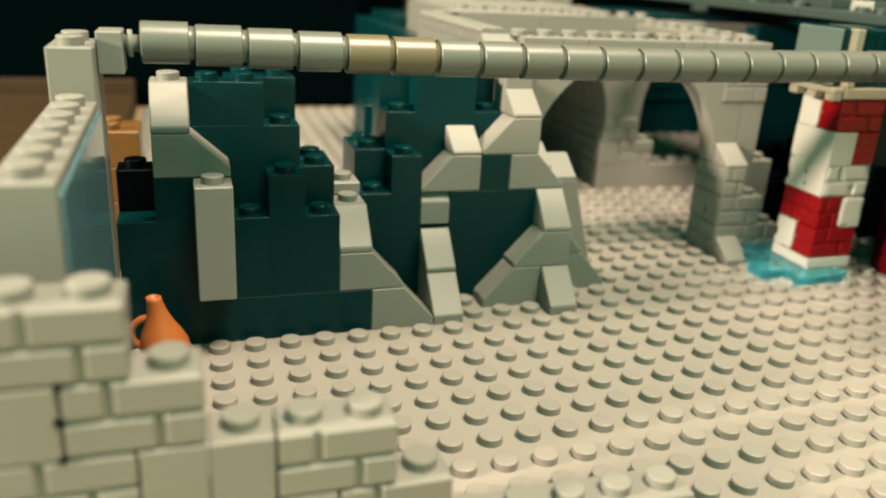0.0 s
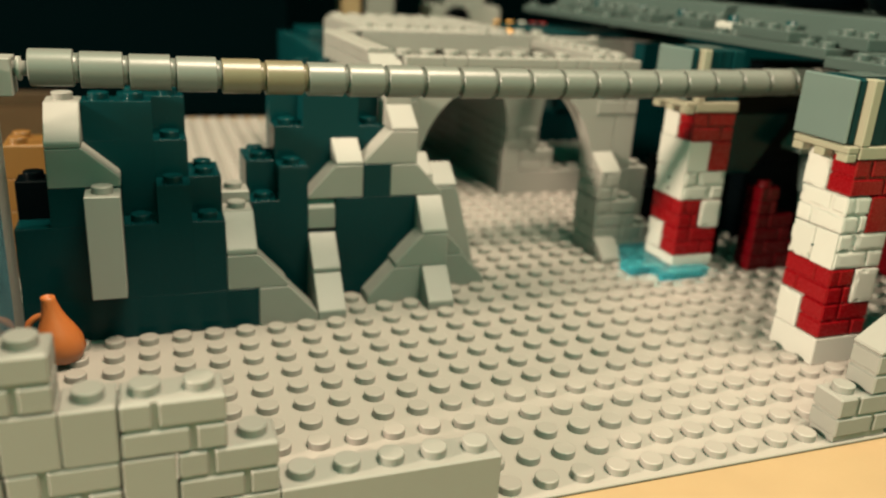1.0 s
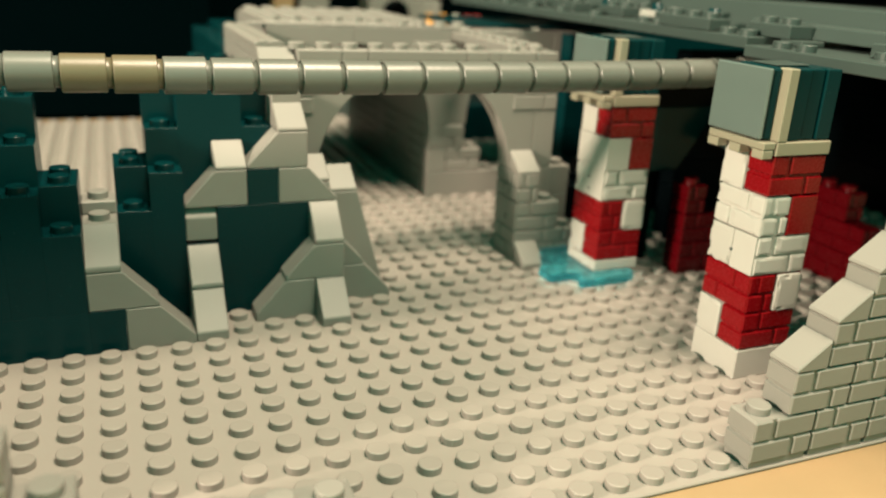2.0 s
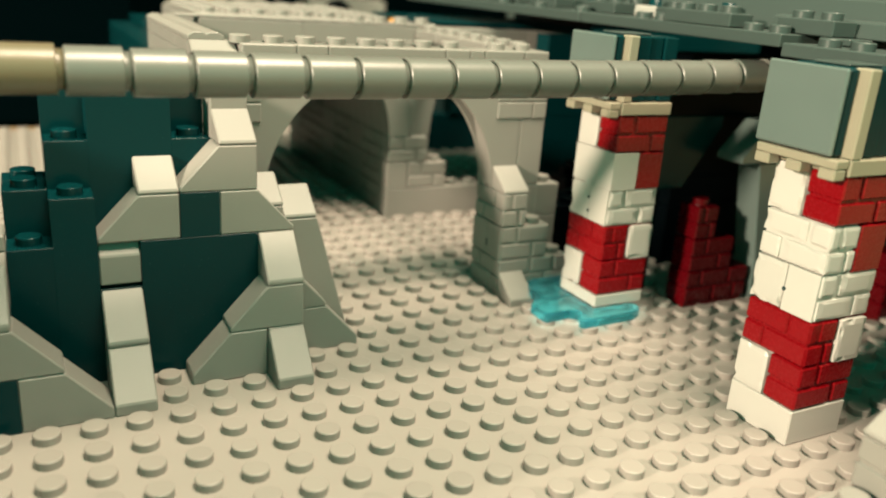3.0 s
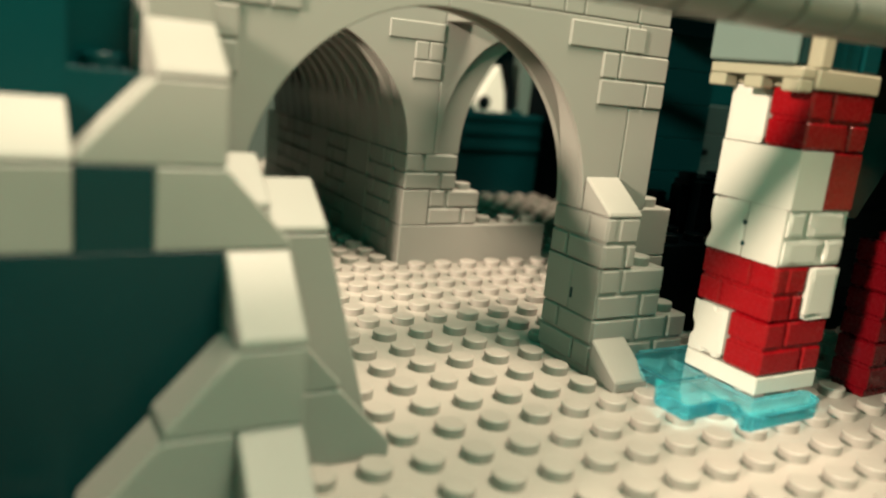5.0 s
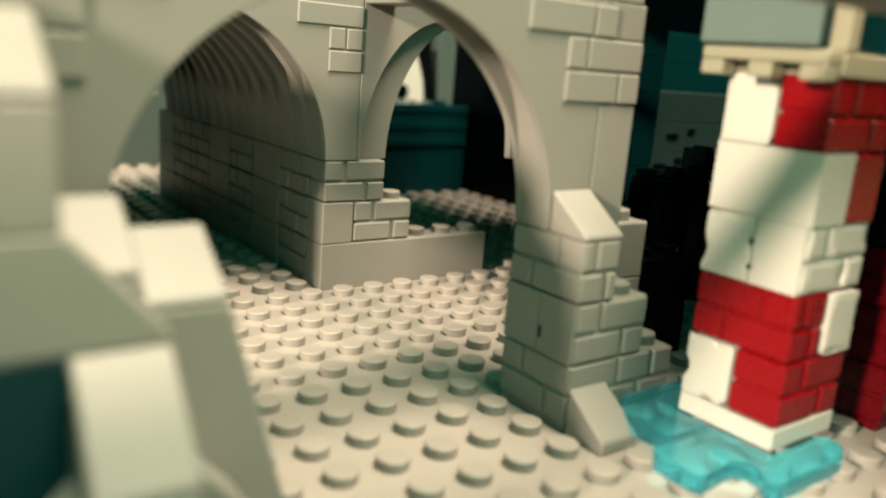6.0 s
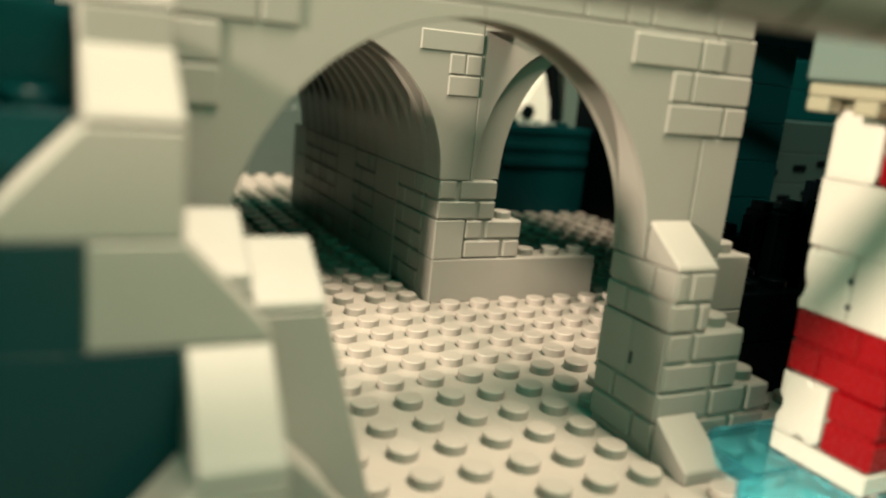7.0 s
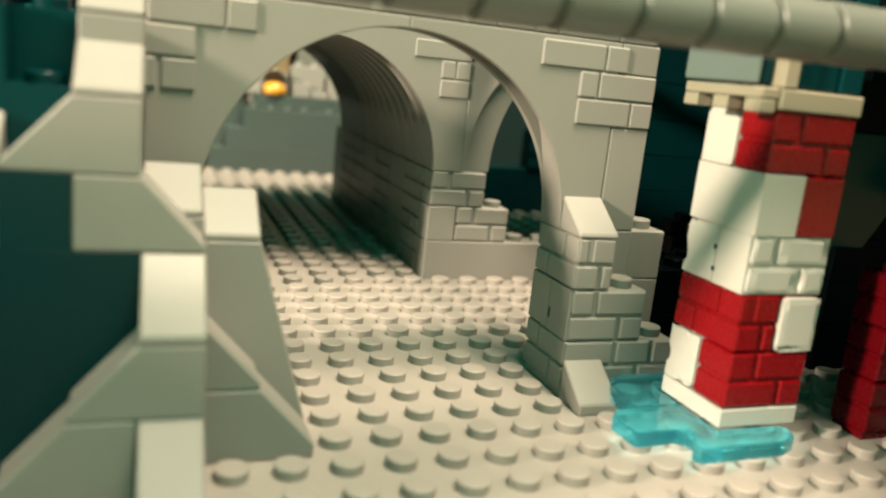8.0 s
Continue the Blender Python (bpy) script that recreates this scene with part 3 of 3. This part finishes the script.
for poly in (
    [(11.1, 12.15), (11.2, 12.02), (12.1, 12.1), (12.28, 11.95), (12.25, 11.75), (11.98, 11.4), (12.1, 11.22), (14.1, 11.28), (14.55, 11.5), (14.65, 11.85), (14.5, 11.98), (12.98, 11.98), (12.98, 13.18), (11.9, 13.18), (11.3, 13.15), (11.1, 12.9)],
    [(11.85, 13.2), (12.98, 13.2), (12.98, 14.02), (14.8, 14.04), (14.9, 14.4), (14.8, 14.96), (12.5, 14.96), (12.05, 14.7), (11.8, 14.1)],
):
    g = Geo()
    g.prism(poly, "z", 0.06, 0.4, 0.04)
    part("plate", g, WATER, water).visible_shadow = False

# ---- pot ----
pot = thing("clay_pot", "orange brown toy pot with a spout", "toy pot", -10, 9.6, 0)
g = Geo()
g.tube((-9.9, 9.6, 0), "z", [(0, 0.42), (0.08, 0.55), (0.4, 0.66), (0.75, 0.62), (1.05, 0.5), (1.3, 0.37), (1.6, 0.26), (1.9, 0.2), (2.0, 0.2), (2.03, 0.14), (1.8, 0.11)], 28, True)
g.v = [(x - 0.16 * max(0.0, z - 0.5), y, z) for x, y, z in g.v]  # the neck leans
jar = part("jar", g, ORANGE, pot)
g = Geo()
g.sweep([(-10.25 - 0.5 * math.sin(math.pi * k / 12), 9.6, 1.0 - 0.45 * math.cos(math.pi * k / 12)) for k in range(13)], 0.1)
part("handle", g, ORANGE, jar)

amber = thing("amber_block", "amber orange block of bricks behind the rock", "toy bricks", -11.4, 18, 0)
for k in range(4):
    brick(amber, -12, 17, 1.2 * k, 1.4, 2, 1.2, AMBER, k == 3)

# ---- red ruin and grey pieces at the right ----
# both ruins are red; the shade on their fronts is in the colour
redr = thing("red_ruin", "red masonry brick ruin, darkened for shade, with stepped top", "toy ruin", 18, 12.5, 0)
for k, w in enumerate((3, 2, 1)):
    masonry(redr, 17, 12, 1.2 * k, w, 1, SHADED_RED, k == 2)

redr2 = thing("red_ruin", "red masonry brick ruin, darkened for shade, with stepped top", "toy ruin", 23.5, 10, 0)
for y, z, d in ((8.6, 0, 3), (8.6, 1.2, 3), (9.6, 2.4, 2)):
    masonry(redr2, 23, y, z, 1, d, SHADED_RED, z == 2.4)

# ---- deck over the pillars ----
# light grey plates whose shade is put into the darker grey
deck = thing("raised_deck", "long light grey plate deck, darkened for shade, with studs resting on the pillars", "toy deck", 20, 10, 9.2)
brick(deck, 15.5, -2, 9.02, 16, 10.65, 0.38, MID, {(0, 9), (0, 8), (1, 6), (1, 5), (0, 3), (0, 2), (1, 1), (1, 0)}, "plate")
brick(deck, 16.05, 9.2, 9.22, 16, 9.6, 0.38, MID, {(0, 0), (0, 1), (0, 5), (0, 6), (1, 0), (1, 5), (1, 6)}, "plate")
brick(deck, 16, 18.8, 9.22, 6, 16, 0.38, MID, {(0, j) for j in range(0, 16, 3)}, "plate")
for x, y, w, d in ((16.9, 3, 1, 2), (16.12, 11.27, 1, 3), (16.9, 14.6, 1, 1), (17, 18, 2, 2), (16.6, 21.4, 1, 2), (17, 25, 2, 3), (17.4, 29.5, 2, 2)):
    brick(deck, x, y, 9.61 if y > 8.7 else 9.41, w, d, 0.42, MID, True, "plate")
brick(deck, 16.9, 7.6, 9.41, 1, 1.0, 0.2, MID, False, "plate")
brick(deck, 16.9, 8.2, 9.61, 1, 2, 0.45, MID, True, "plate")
brick(deck, 17.3, 14.8, 9.61, 0.9, 2.4, 0.4, WHITE, False, "tile", "pale smooth tile")
for y in (13.0, 16.6, 20.4, 23.8, 28.4):
    g = Geo()
    g.tube((17.75, y, 9.61), "z", [(0, 0.3), (0.4, 0.3), (0.45, 0.22), (0.7, 0.22)], 14)
    part("round_brick", g, DARK, deck, "dark round brick")
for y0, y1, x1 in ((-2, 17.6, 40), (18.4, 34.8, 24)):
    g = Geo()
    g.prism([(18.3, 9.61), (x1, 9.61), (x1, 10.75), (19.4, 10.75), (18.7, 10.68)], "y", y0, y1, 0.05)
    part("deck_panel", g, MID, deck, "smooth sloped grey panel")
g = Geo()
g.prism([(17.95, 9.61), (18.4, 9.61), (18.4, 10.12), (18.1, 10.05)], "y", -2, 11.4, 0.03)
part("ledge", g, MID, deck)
for y in (5.5, 10.9, 16.25, 21.6):
    bowl = thing("black_bowl", "black rounded bowl standing on the deck panel", "bowl", 22.4, y, 10.75, "bowls on the deck")
    g = Geo()
    g.tube((22.4, y, 10.77), "z", [(0, 1.6), (0.25, 2.05), (0.8, 2.38), (1.6, 2.58), (4.5, 2.66), (4.6, 2.5), (1.8, 2.4), (0.6, 1.6)], 32, True)
    part("bowl_body", g, BLACK, bowl)

# ---- leg under the deck ----
# light grey leg in a darker tone that takes in its shaded front
leg = thing("tapered_support", "grey tapered support, toned down for its shaded front, with a sloped foot and head", "toy support", 21.5, 12.5, 0)
g = Geo()
g.prism([(20.3, FLOOR), (22.9, FLOOR), (22.9, 0.15), (21.7, 1.4), (20.4, 5.05), (19.5, 5.05), (20.2, 1.4)], "y", 12.0, 13.0, 0.04)
part("leg", g, PANEL, leg)
g = Geo()
g.prism([(18.5, 5.07), (20.5, 5.07), (20.5, 6.48), (19.6, 6.48), (18.5, 5.3)], "y", 11.9, 13.1, 0.04)
part("head", g, PANEL, leg)
# screens filling the gaps under the deck; its shade is put into their colour
for x, y, z, w, d, h, mat, words in ((19.4, 16, 0, 5, 1, 8.4, BLACK, "black"), (17.6, 23, 0, 4.7, 1, 9.2, DARK, "dark grey"), (22.4, 26.2, 0, 16, 1, 6.0, DIM_GREY, "slate grey"), (34, 4, 0, 1, 22, 9.2, BLACK, "black"), (22.4, 28, 0, 20, 1, 9.2, DARK, "dark grey")):
    t = thing("shade_screen", words + " brick screen, darkened for the shade under the deck", "toy screen", x + w / 2, y, 0, "screens under the deck")
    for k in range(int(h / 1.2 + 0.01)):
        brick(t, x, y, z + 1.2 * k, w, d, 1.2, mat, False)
        if words == "slate grey" and k in (2, 3):
            for q in range(3):
                brick(t, x + 1.4 + 1.3 * q + 0.6 * k, y - 0.04, z + 1.2 * k + 0.3 + 0.2 * q, 0.5 + 0.25 * (q % 2), 0.1, 0.26, BLACK, False, "slot", "small dark slot")
lean = thing("inverted_slope_frame", "dark grey inverted slope on a black post under the deck", "toy frame", 16, 14, 0)
g = Geo()
g.prism([(15.6, 3.9), (17.4, 3.9), (18.9, 6.1), (18.9, 6.5), (15.6, 6.5)], "y", 13.4, 14.4, 0.04)
part("slab", g, DARK, lean)
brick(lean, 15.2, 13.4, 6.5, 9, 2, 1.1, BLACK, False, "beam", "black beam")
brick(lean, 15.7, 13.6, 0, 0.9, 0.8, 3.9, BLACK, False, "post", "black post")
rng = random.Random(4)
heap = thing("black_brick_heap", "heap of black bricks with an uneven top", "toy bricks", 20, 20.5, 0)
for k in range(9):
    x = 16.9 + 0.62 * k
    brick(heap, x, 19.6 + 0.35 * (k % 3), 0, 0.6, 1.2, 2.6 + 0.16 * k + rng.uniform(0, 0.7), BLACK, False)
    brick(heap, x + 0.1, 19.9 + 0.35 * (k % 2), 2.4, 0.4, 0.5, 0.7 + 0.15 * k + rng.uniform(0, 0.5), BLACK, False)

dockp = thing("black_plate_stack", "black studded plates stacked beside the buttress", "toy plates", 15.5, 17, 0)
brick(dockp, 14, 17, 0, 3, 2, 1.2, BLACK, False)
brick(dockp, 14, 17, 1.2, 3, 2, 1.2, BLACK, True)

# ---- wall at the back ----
# the rampart's shade is put into its darker grey
fort = thing("back_rampart", "grey brick rampart dulled for shade, with a studded ledge at the back", "toy rampart", 8, 48.5, 0)
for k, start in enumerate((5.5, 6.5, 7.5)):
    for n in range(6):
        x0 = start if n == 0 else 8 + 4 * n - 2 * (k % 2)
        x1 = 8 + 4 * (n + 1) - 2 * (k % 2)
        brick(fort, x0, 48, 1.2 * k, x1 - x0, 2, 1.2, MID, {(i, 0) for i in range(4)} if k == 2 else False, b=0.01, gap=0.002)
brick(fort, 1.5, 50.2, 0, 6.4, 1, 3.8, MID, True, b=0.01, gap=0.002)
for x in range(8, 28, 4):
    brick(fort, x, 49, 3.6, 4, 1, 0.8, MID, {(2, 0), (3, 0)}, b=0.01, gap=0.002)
for x, w, h in ((7.5, 0.9, 0.5), (10.3, 1, 0.8), (11.4, 1, 0.4), (12.5, 1, 1.3), (14.2, 2, 0.7), (16.6, 1, 1.1)):
    brick(fort, x, 49.1, 4.4, w, 0.8, h, GREY, w >= 1)
for x, w, h in ((7.9, 2.2, 1.3), (10.3, 2, 1.8), (12.5, 2, 1.2), (14.7, 3, 1.7)):
    brick(fort, x, 50.05, 4.4, w, 1, h, GREY, True)
    brick(fort, x, 50.05, 3.6, w, 1, 0.78, GREY, False)
lamp = thing("orange_dome", "small glossy orange dome under a brown cap on the rampart", "toy dome", 9.2, 49.4, 4.4)
g = Geo()
g.tube((9.2, 49.4, 4.41), "z", [(0, 0.62), (0.12, 0.7), (0.35, 0.7), (0.55, 0.6), (0.7, 0.4), (0.76, 0.15)], 20, True)
part("dome", g, YELLOW, lamp)
g = Geo()
g.prism([(8.5, 5.2), (9.9, 5.2), (9.8, 5.5), (9.4, 5.85), (8.9, 5.8), (8.55, 5.5)], "y", 49.3, 50.0, 0.04)
part("cap", g, WOOD, lamp, "brown cap")

# ---- cabinet far behind, its colour blackened for the unlit background ----
cab = thing("dark_cabinet", "cabinet far behind the table, near black for the unlit background", "cabinet", -70, 132, -100)
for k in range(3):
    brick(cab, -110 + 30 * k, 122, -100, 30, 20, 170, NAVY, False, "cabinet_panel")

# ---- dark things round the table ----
# block added only so the view past the baseplate stays dark
box = thing("dark_block", "large black block added for the dark behind the baseplate", "crate", -24, 60, -0.26)
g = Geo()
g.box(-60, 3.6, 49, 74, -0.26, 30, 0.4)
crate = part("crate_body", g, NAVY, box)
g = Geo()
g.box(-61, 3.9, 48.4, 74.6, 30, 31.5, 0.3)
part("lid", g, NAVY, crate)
bench = thing("wooden_tray", "flat brown wooden tray beside the baseplate", "tray", -30, 20, -0.26)
g = Geo()
g.box(-60, -12.3, 2, 48, -0.26, 1.0, 0.1)
part("tray_base", g, WOOD, bench)
for x0, x1, y0, y1 in ((-60, -12.3, 47.2, 48), (-60, -12.3, 2, 2.8), (-60, -59.2, 2.8, 47.2)):
    g = Geo()
    g.box(x0, x1, y0, y1, 1.0, 1.9, 0.06)
    part("rim", g, WOOD, bench)

# ---- small bright pieces behind the hall ----
for k, (x, mat, words) in enumerate(((17.4, YELLOW, "yellow"), (18.4, YELLOW, "yellow"), (19.4, WHITE, "white"), (20.3, RED, "red"), (21.1, RED, "red"))):
    t = thing("toy_post", words + " round toy post standing behind the hall", "toy post", x, 42, 0, "posts behind the hall")
    g = Geo()
    g.tube((x, 42, 0), "z", [(0, 0.34), (7.4, 0.34), (7.45, 0.22), (8.1, 0.22)], 14, True)
    part("post_body", g, mat, t)
back = thing("grey_machine", "grey toy machine with a dark wheel behind the hall", "toy machine", 22, 61, -0.26)
brick(back, 18.5, 60, -0.26, 7, 3, 8.4, GREY, True)
brick(back, 20, 60.5, 8.24, 4, 2, 1.6, GREY, True)
g = Geo()
g.tube((21, 59.9, 7.0), "y", [(0, 1.2), (-0.5, 1.2), (-0.55, 1.0), (-0.55, 0.5), (-0.2, 0.5)], 24)
part("wheel", g, BLACK, back)
plank = thing("wooden_post", "light brown wooden post behind the hall", "wooden post", 10.8, 61, -0.26)
g = Geo()
g.box(9.9, 11.7, 60, 61.5, -0.26, 30, 0.1)
part("post_body", g, TABLE, plank)
sheet = thing("pale_sheet", "pale grey sheet standing behind the hall", "sheet", 13.6, 60.4, -0.26)
g = Geo()
g.box(12.25, 14.9, 60.2, 60.6, -0.26, 30, 0.05)
part("sheet_body", g, GREY, sheet)

# ---- studs of the baseplate ----
base = bpy.data.objects["floor_baseplate"]
one = Geo()
one.stud(0, 0, 0, 20, BASE_STUD)
stud_mesh = one.mesh("stud", PLATE)
rest = Geo()
for i in range(-12, 24):
    for j in range(48):
        if -5 <= i < 11 and 1 <= j < 20:
            ob = new("stud", stud_mesh)
            ob.location = ((i + 0.5) * U, (j + 0.5) * U, FLOOR * U)
            ob.parent = base
        else:
            rest.stud(i + 0.5, j + 0.5, FLOOR, 20 if j < 26 else 12, BASE_STUD)
tagged(part("studs", rest, PLATE, base), "", kind="stuff")
